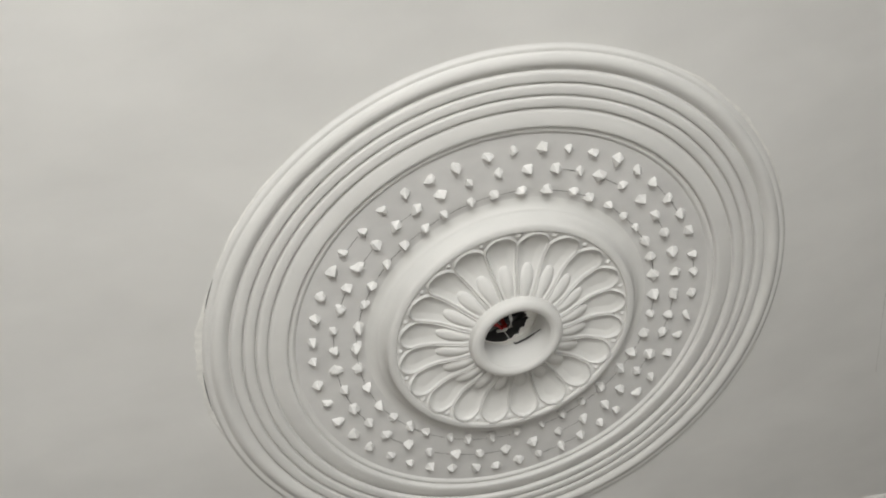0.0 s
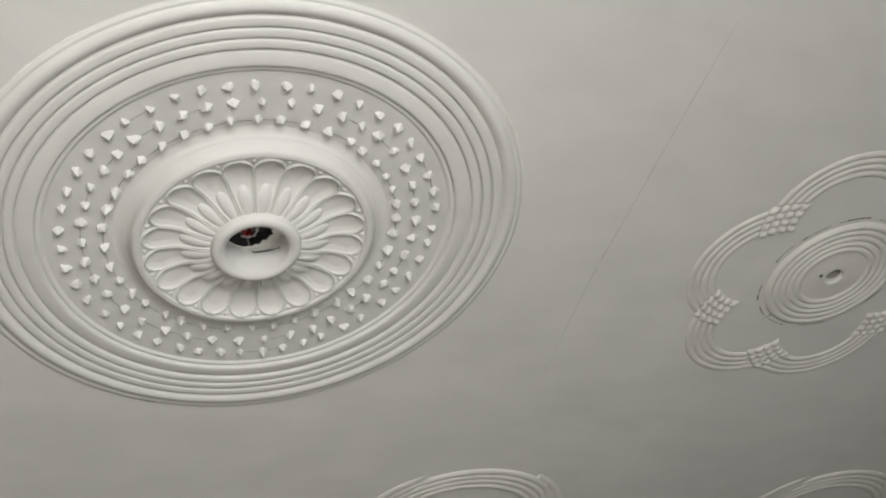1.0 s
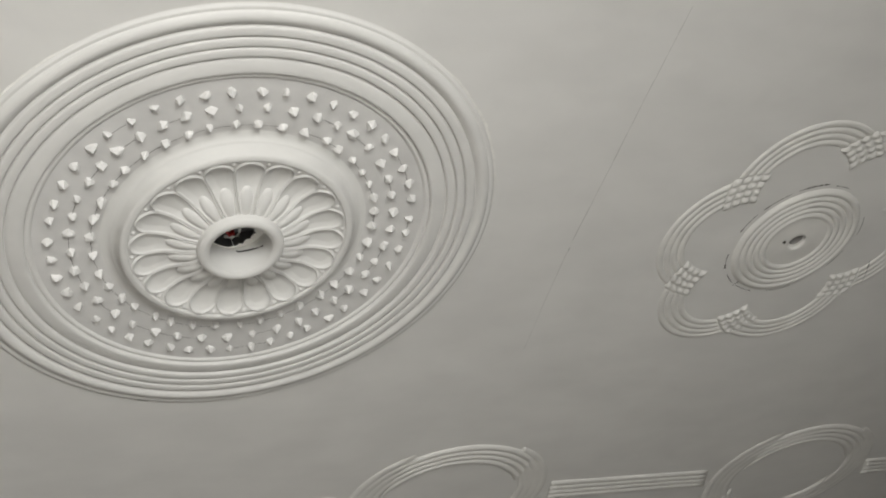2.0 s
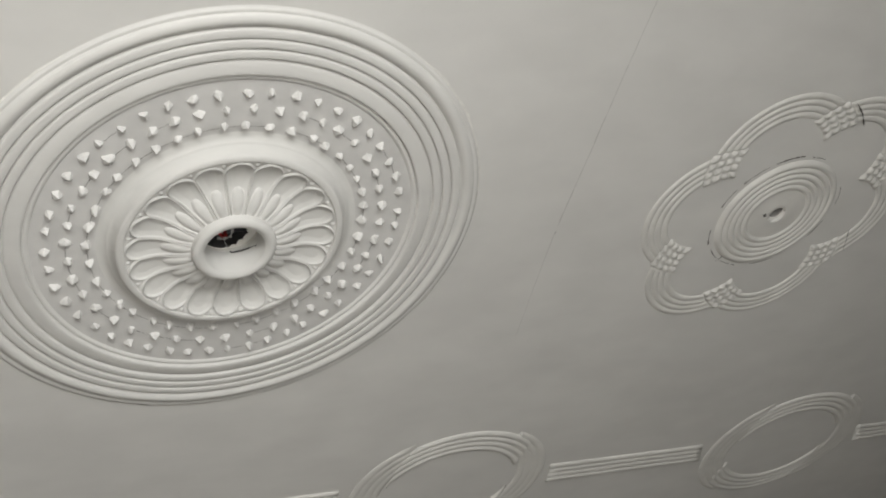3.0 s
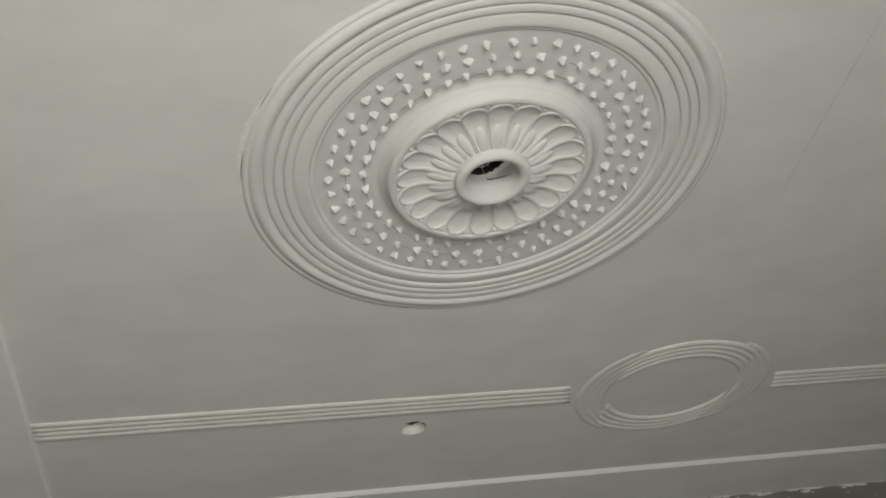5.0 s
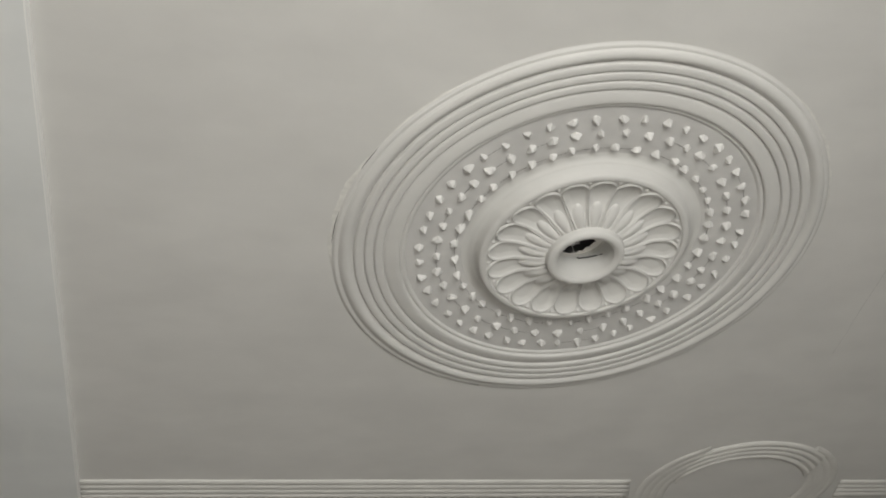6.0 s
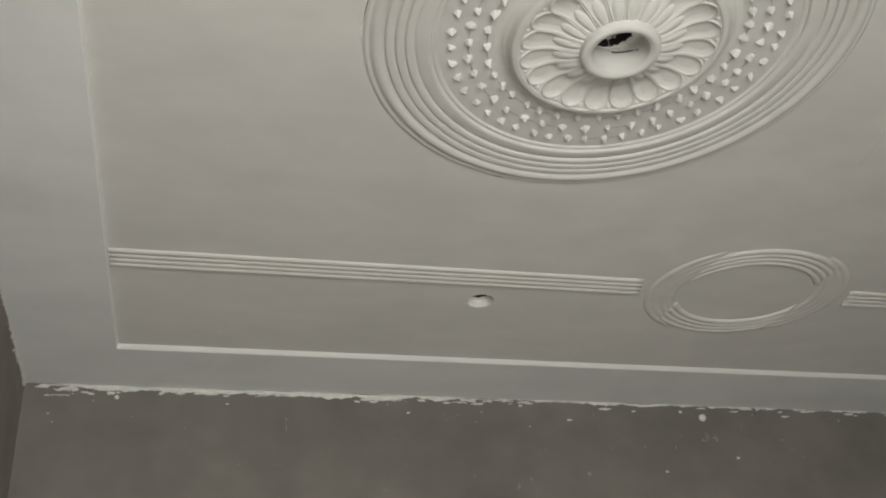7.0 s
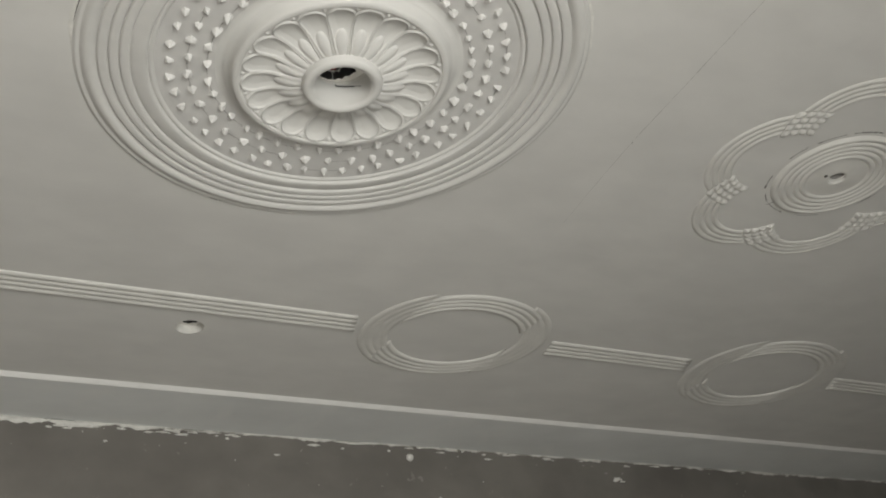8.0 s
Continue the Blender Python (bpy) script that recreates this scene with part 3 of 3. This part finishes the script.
def oval_ring(x, y, size=1.0):
    th = holder("oval_moulding", x, y, CEIL, "oval off-white plaster ring of overlapping ribbed arcs", "ceiling moulding", "oval rings along the wall")

    def side(sign):
        def curve(w, v):
            r = 0.300 - 0.104 * w
            a = radians(-66 + 128 * v) + (0 if sign > 0 else math.pi)
            return size * (sign * 0.055 + r * math.cos(a)), size * r * 0.985 * math.sin(a)
        return curve

    def cap(sign):
        """The long arc lies over one side arc with a blunt end, and tapers out under the other."""
        def curve(w, v):
            a = radians(-46 + 22 * w - (80 + 66 * w) * v) + (0 if sign > 0 else math.pi)
            rx, ry = 0.335 - 0.098 * w, 0.297 - 0.098 * w
            return size * rx * math.cos(a), size * ry * math.sin(a)
        return curve

    def worn(v):
        """Ridges show at both ends of a side arc and are filled over between them."""
        return min(1.0, 0.26 + 0.8 * max(0.0, (0.30 - v) / 0.22, (v - 0.74) / 0.2))

    for sign in (1, -1):
        part("side_arc", band(side(sign), 4, 0.0046, 0.0010, 48, fade=(0.03, 0.10), relief=worn), RUN, th, "ribbed end arc, its ridges half filled over")
        part("long_arc", band(cap(sign), 4, 0.0064, 0.0020, 64, fade=(0.012, 0.10)), RUN, th)
    return th


oval_ring(0.930, 1.171)
oval_ring(2.400, 1.171, 1.045)


def rose(x, y):
    th = holder("ceiling_rose", x, y, CEIL, "six-lobed off-white plaster rose with woven crossings", "ceiling rose")
    c0, rho, wide, knot = 0.2255, 0.1800, 0.0405, 0.050

    def cross(p, q):
        """The outer point at distance p from lobe centre 0 and q from lobe centre 1 (60 degrees on)."""
        a, b = Vector((c0, 0)), Vector((c0 * math.cos(math.pi / 3), c0 * math.sin(math.pi / 3)))
        d = (b - a).length
        t = (p * p - q * q + d * d) / (2 * d)
        hgt = math.sqrt(max(p * p - t * t, 0))
        e = (b - a) / d
        n = Vector((e.y, -e.x))
        return a + e * t + n * hgt

    def arc(w, v):
        p = rho + wide - 2 * wide * w
        k = cross(p, rho + knot) - Vector((c0, 0))
        top = math.atan2(k.y, k.x)
        a = -top + 2 * top * v
        return c0 + p * math.cos(a), p * math.sin(a)

    lobe_arc = mesh_of("lobe_arc", band(arc, 4, 0.0042, 0.0004, 48), RUN)
    # woven crossing: four by four little pyramids
    n, per = 4, 6
    rows = []
    for i in range(n * per + 1):
        row = []
        for k in range(n * per + 1):
            u, v = i / (n * per), k / (n * per)
            q = cross(rho + knot * (1 - 2 * u), rho + knot * (1 - 2 * v))
            h = 0.0016 + 0.0078 * (abs(math.sin(math.pi * n * u)) * abs(math.sin(math.pi * n * v))) ** 0.75
            if i in (0, n * per) or k in (0, n * per):
                h = -0.001
            row.append((q.x, q.y, -h))
        rows.append(row)
    weave = mesh_of("woven_crossing", sheet(rows), RUN)
    for k in range(6):
        piece("lobe_arc", lobe_arc, th, pose(0, 0, 0, 0, 0, 60 * k))
        piece("woven_crossing", weave, th, pose(0, 0, 0, 0, 0, 60 * k))
    prof = [(0.196, -0.001), (0.193, 0.003)]
    for k in range(5):
        prof += bead(0.1910 - 0.0199 * k, 0.1718 - 0.0199 * k, 0.0045, 0.0045, 0.0048, 8)
    prof += [(0.0910, 0.0045), (0.086, 0.0040), (0.06, 0.0065), (0.036, 0.0080), (0.0275, 0.0080), (0.0262, 0.0070), (0.0260, -0.003)]
    part("ringed_disc", lathe(prof, 144, 0.004), RUN, th, "round middle disc of five concentric ridges")
    return th


rose(*ROSE)
# shallow closed recess; its darker grey stands in for a shaded hole
tagged(part("rose_void", lathe([(0.0320, -0.0035), (0.0228, -0.0036), (0.0230, -0.0100), (0.016, -0.0125), (0.0, -0.0130)], 24), SHADE, m=pose(ROSE_HOLE[0], ROSE_HOLE[1], CEIL)), "shadowed wiring hole in the rose", "ceiling hole")


# ---- small marks ----
def crack_line(name, pts, width, material, z, label, category, jag=0.003):
    rnd = random.Random(len(pts) * 7 + int(width * 1e5))
    rows = []
    for (x0, y0), (x1, y1) in zip(pts, pts[1:]):
        d = Vector((x1 - x0, y1 - y0))
        n = max(3, int(d.length / 0.006))
        s = Vector((-d.y, d.x)).normalized()
        for k in range(n):
            p = Vector((x0, y0)) + d * (k / n) + s * jag * noise.noise((x0 + d.x * k / n * 9, (y0 + d.y * k / n) * 9, 4.4))
            w = width * rnd.uniform(0.15, 1.5) / 2
            rows.append([(*(p - s * w), z), (*(p + s * w), z)])
    return tagged(part(name, sheet(rows), material), label, category)


def joint_x(y):
    return 0.856 + 0.045 * y + 0.055 * max(0.0, y - 0.03)


for y0, y1, w in ((-0.86, -0.74, 0.0013), (-0.70, -0.58, 0.0014), (-0.58, -0.44, 0.0019), (-0.44, -0.27, 0.0021), (-0.27, -0.13, 0.0019), (-0.13, 0.0, 0.0022), (0.03, 0.16, 0.0016), (0.16, 0.30, 0.0012), (0.30, 0.42, 0.0010)):
    crack_line("board_joint", [(joint_x(y0 + (y1 - y0) * k / 3), y0 + (y1 - y0) * k / 3) for k in range(4)], w, FAINT, CEIL - 0.001,
               "faint broken board joint across the ceiling", "crack", 0.002)
crack_line("board_joint", [(0.858, 0.012), (0.860, 0.032)], 0.0026, CRACK, CEIL - 0.0012, "short dark open spot in the board joint", "crack")
crack_line("board_scratch", [(0.588, -0.762), (0.601, -0.744), (0.614, -0.722)], 0.0017, FAINT, CEIL - 0.001, "short faint scratch in the primed ceiling board", "crack")
crack_line("filler_crack", [(1.594, -0.444), (1.636, -0.412), (1.673, -0.370)], 0.0030, CRACK, CEIL - 0.0075, "dark open seam beside a woven crossing", "crack")
crack_line("filler_crack", [(1.899, 0.010), (1.922, 0.058), (1.938, 0.103)], 0.0026, CRACK, CEIL - 0.0075, "dark open seam beside a woven crossing", "crack")
crack_line("filler_crack", [(ROSE_HOLE[0] - 0.046, ROSE_HOLE[1] + 0.004), (ROSE_HOLE[0] - 0.040, ROSE_HOLE[1] + 0.009), (ROSE_HOLE[0] - 0.035, ROSE_HOLE[1] + 0.017)], 0.0085, CRACK, CEIL - 0.0090, "small dark chip beside the wiring hole of the rose", "crack")
crack_line("filler_crack", [(1.462, 0.140), (1.474, 0.128), (1.482, 0.112)], 0.0030, CRACK, CEIL - 0.001, "short dark filler scratch beside the rose disc", "crack", 0.006)
for a0, a1, r, w in ((-122, -96, 0.212, 0.0044), (-150, -126, 0.213, 0.0030), (-174, -154, 0.214, 0.0030), (-90, -74, 0.207, 0.0022), (146, 164, 0.212, 0.0036), (124, 140, 0.207, 0.0024),
                     (98, 120, 0.206, 0.0022), (60, 84, 0.204, 0.0018), (8, 30, 0.205, 0.0024), (-30, -8, 0.207, 0.0020)):
    crack_line("filler_crack", [(ROSE[0] + r * math.cos(radians(a0 + (a1 - a0) * k / 4)), ROSE[1] + r * math.sin(radians(a0 + (a1 - a0) * k / 4))) for k in range(5)],
               w * 1.1, HAIR, CEIL - 0.001, "dark broken filler line round the rose disc", "crack", 0.006)


# white filler smeared over the tops of the walls
def smears():
    rnd = random.Random(5)
    rows = []
    x = WEST + 0.12
    while x < EAST:
        y = wall_y(x) - 0.006
        deep = 0.005 + 0.013 * min(max((0.25 - x) / 0.5, 0), 1) + 0.009 * max(0, noise.noise((x * 1.7, 0, 9))) + 0.012 * noise.noise((x * 9, 3, 9)) + 0.008 * noise.noise((x * 37, 5, 9)) + 0.004 * noise.noise((x * 130, 5, 3))
        gap = 0.001 + 0.007 * max(0, noise.noise((x * 6, 8, 2)) + 0.2 * noise.noise((x * 70, 8, 2)))
        deep = max(deep, gap + 0.001) * min((x - WEST - 0.11) / 0.12, 1)
        rows.append([(x, y + 0.010, BORDER - gap), (x, y - 0.0005, BORDER - gap - 0.001), (x, y, BORDER - deep * 0.8 - gap * 0.2), (x, y + 0.008, BORDER - deep)])
        x += 0.004
    tagged(part("filler_smear", sheet(rows), SMEAR), "ragged white filler smeared along the wall top", "filler", kind="stuff")
    rows = []
    y = -2.0
    while y < wall_y(WEST):
        deep = max(0.006 + 0.010 * noise.noise((y * 6, 1, 2)) + 0.010 * noise.noise((y * 31, 2, 2)), 0.0015)
        rows.append([(WEST - 0.004, y, BORDER + 0.002), (WEST + 0.006, y, BORDER - 0.001), (WEST + 0.005, y, BORDER - deep * 0.7), (WEST - 0.003, y, BORDER - deep)])
        y += 0.010
    tagged(part("filler_smear", sheet(rows), SMEAR), "thin ragged white filler along the wall top", "filler", kind="stuff")
    bm = bmesh.new()
    for k in range(46):
        x, z = rnd.uniform(WEST + 0.05, 3.2), BORDER - 0.02 - abs(rnd.gauss(0, 0.05 if k % 3 else 0.16))
        size = rnd.uniform(0.0007, 0.0024) * (2.4 if rnd.random() < 0.10 else 1)
        if k > 34:                                  # a dripped trail
            x, z, size = -0.552 + rnd.uniform(-0.006, 0.006), BORDER - 0.09 - 0.007 * (k - 34), 0.0014
        y = wall_y(x) - 0.0045
        ring, n = [], 7
        for q in range(n):
            a = 2 * math.pi * q / n
            r = size * rnd.uniform(0.5, 1.3)
            ring.append(bm.verts.new((x + r * 1.6 * math.cos(a), y + 0.004, z + r * 0.8 * math.sin(a))))
        top = bm.verts.new((x, y - 0.002, z))
        for q in range(n):
            bm.faces.new((ring[q], ring[(q + 1) % n], top))
    def flake(x, z, long, tall, n=15, proud=0.0012):
        """A thin jagged scab of filler on the wall."""
        y = wall_y(x) - 0.0062
        ring = []
        for q in range(n):
            a = 2 * math.pi * q / n
            r = rnd.uniform(0.45, 1.15)
            ring.append((x + long * r * math.cos(a), z + tall * r * math.sin(a) + 0.10 * long * math.cos(a) * rnd.uniform(-1, 1)))
        low = [bm.verts.new((u, y + 0.007, v)) for u, v in ring]
        high = [bm.verts.new((x + (u - x) * 0.82, y - proud * rnd.uniform(0.3, 1.0), z + (v - z) * 0.82)) for u, v in ring]
        top = bm.verts.new((x, y - proud, z))
        for q in range(n):
            j = (q + 1) % n
            bm.faces.new((low[q], low[j], high[j], high[q]))
            bm.faces.new((high[q], high[j], top))

    for k in range(130):                             # scabs under the border, thick at the west end and sparse further on
        x = WEST + 0.06 + 1.9 * rnd.random() ** 1.5 if k < 95 else rnd.uniform(0.2, 3.6)
        depth = 0.016 if x < 0.15 else 0.008
        flake(x, BORDER - 0.006 - abs(rnd.gauss(0, depth)), rnd.uniform(0.008, 0.036), rnd.uniform(0.0014, 0.0046))
    for x, z, long, tall in ((2.318, 2.891, 0.026, 0.010), (2.300, 2.882, 0.016, 0.006), (2.345, 2.880, 0.018, 0.004), (1.330, 2.753, 0.008, 0.007), (0.994, 2.688, 0.009, 0.005), (2.140, 2.572, 0.008, 0.009),
                             (-1.201, 2.951, 0.015, 0.007), (-1.180, 2.936, 0.009, 0.010), (-1.023, 2.957, 0.013, 0.007), (-0.820, 2.960, 0.008, 0.004), (1.600, 2.945, 0.022, 0.004), (1.105, 2.951, 0.008, 0.006),
                             (0.760, 2.953, 0.030, 0.005), (0.890, 2.947, 0.009, 0.004), (0.395, 2.955, 0.009, 0.005), (0.600, 2.900, 0.016, 0.003), (1.490, 2.545, 0.008, 0.022), (1.498, 2.505, 0.009, 0.022)):
        flake(x, z, long, tall)
    for k in range(150):
        y = rnd.uniform(-1.8, wall_y(WEST))
        z = BORDER - 0.004 - abs(rnd.gauss(0, 0.012))
        long, tall = rnd.uniform(0.006, 0.028), rnd.uniform(0.0012, 0.005)
        n = 9
        ring = [bm.verts.new((WEST - 0.002, y + long * rnd.uniform(0.6, 1.1) * math.cos(2 * math.pi * q / n), z + tall * rnd.uniform(0.5, 1.4) * math.sin(2 * math.pi * q / n))) for q in range(n)]
        top = bm.verts.new((WEST + 0.006, y, z))
        for q in range(n):
            bm.faces.new((ring[q], ring[(q + 1) % n], top))
    tagged(part("filler_flecks", bm, SMEAR), "scattered white filler flecks on the cement wall", "filler", kind="stuff")


smears()

prof = [(0.0, 0.014), (0.006, 0.0135), (0.012, 0.011), (0.0155, 0.006), (0.0165, 0.0), (0.0165, -0.006)]
tagged(part("wall_cap", lathe(prof, 28), CAP, m=Matrix.Translation((1.203, wall_y(1.203) - 0.001, 2.928)) @ pose(0, 0, 0, 90, 0, 0) @ pose(0, 0, 0, 180, 0, 0)),
       "small round white cap fixed on the cement wall", "cap")

win = holder("window_1", (WINDOW_X[0] + WINDOW_X[1]) / 2, SOUTH - 0.09, WINDOW_Z[0], "open window with a plain painted frame", "window", kind="structure")
w2, hgt = (WINDOW_X[1] - WINDOW_X[0]) / 2, WINDOW_Z[1] - WINDOW_Z[0]
for box in ((-w2, -w2 + 0.05, 0, hgt), (w2 - 0.05, w2, 0, hgt)):
    part("window_frame", slab(box[0], box[1], -0.03, 0.03, box[2], box[3]), FRAMEM, win, smooth=False)
for box in ((-w2 + 0.05, w2 - 0.05, 0, 0.05), (-w2 + 0.05, w2 - 0.05, hgt - 0.05, hgt)):
    part("window_frame", slab(box[0], box[1], -0.03, 0.03, box[2], box[3]), FRAMEM, win, smooth=False)
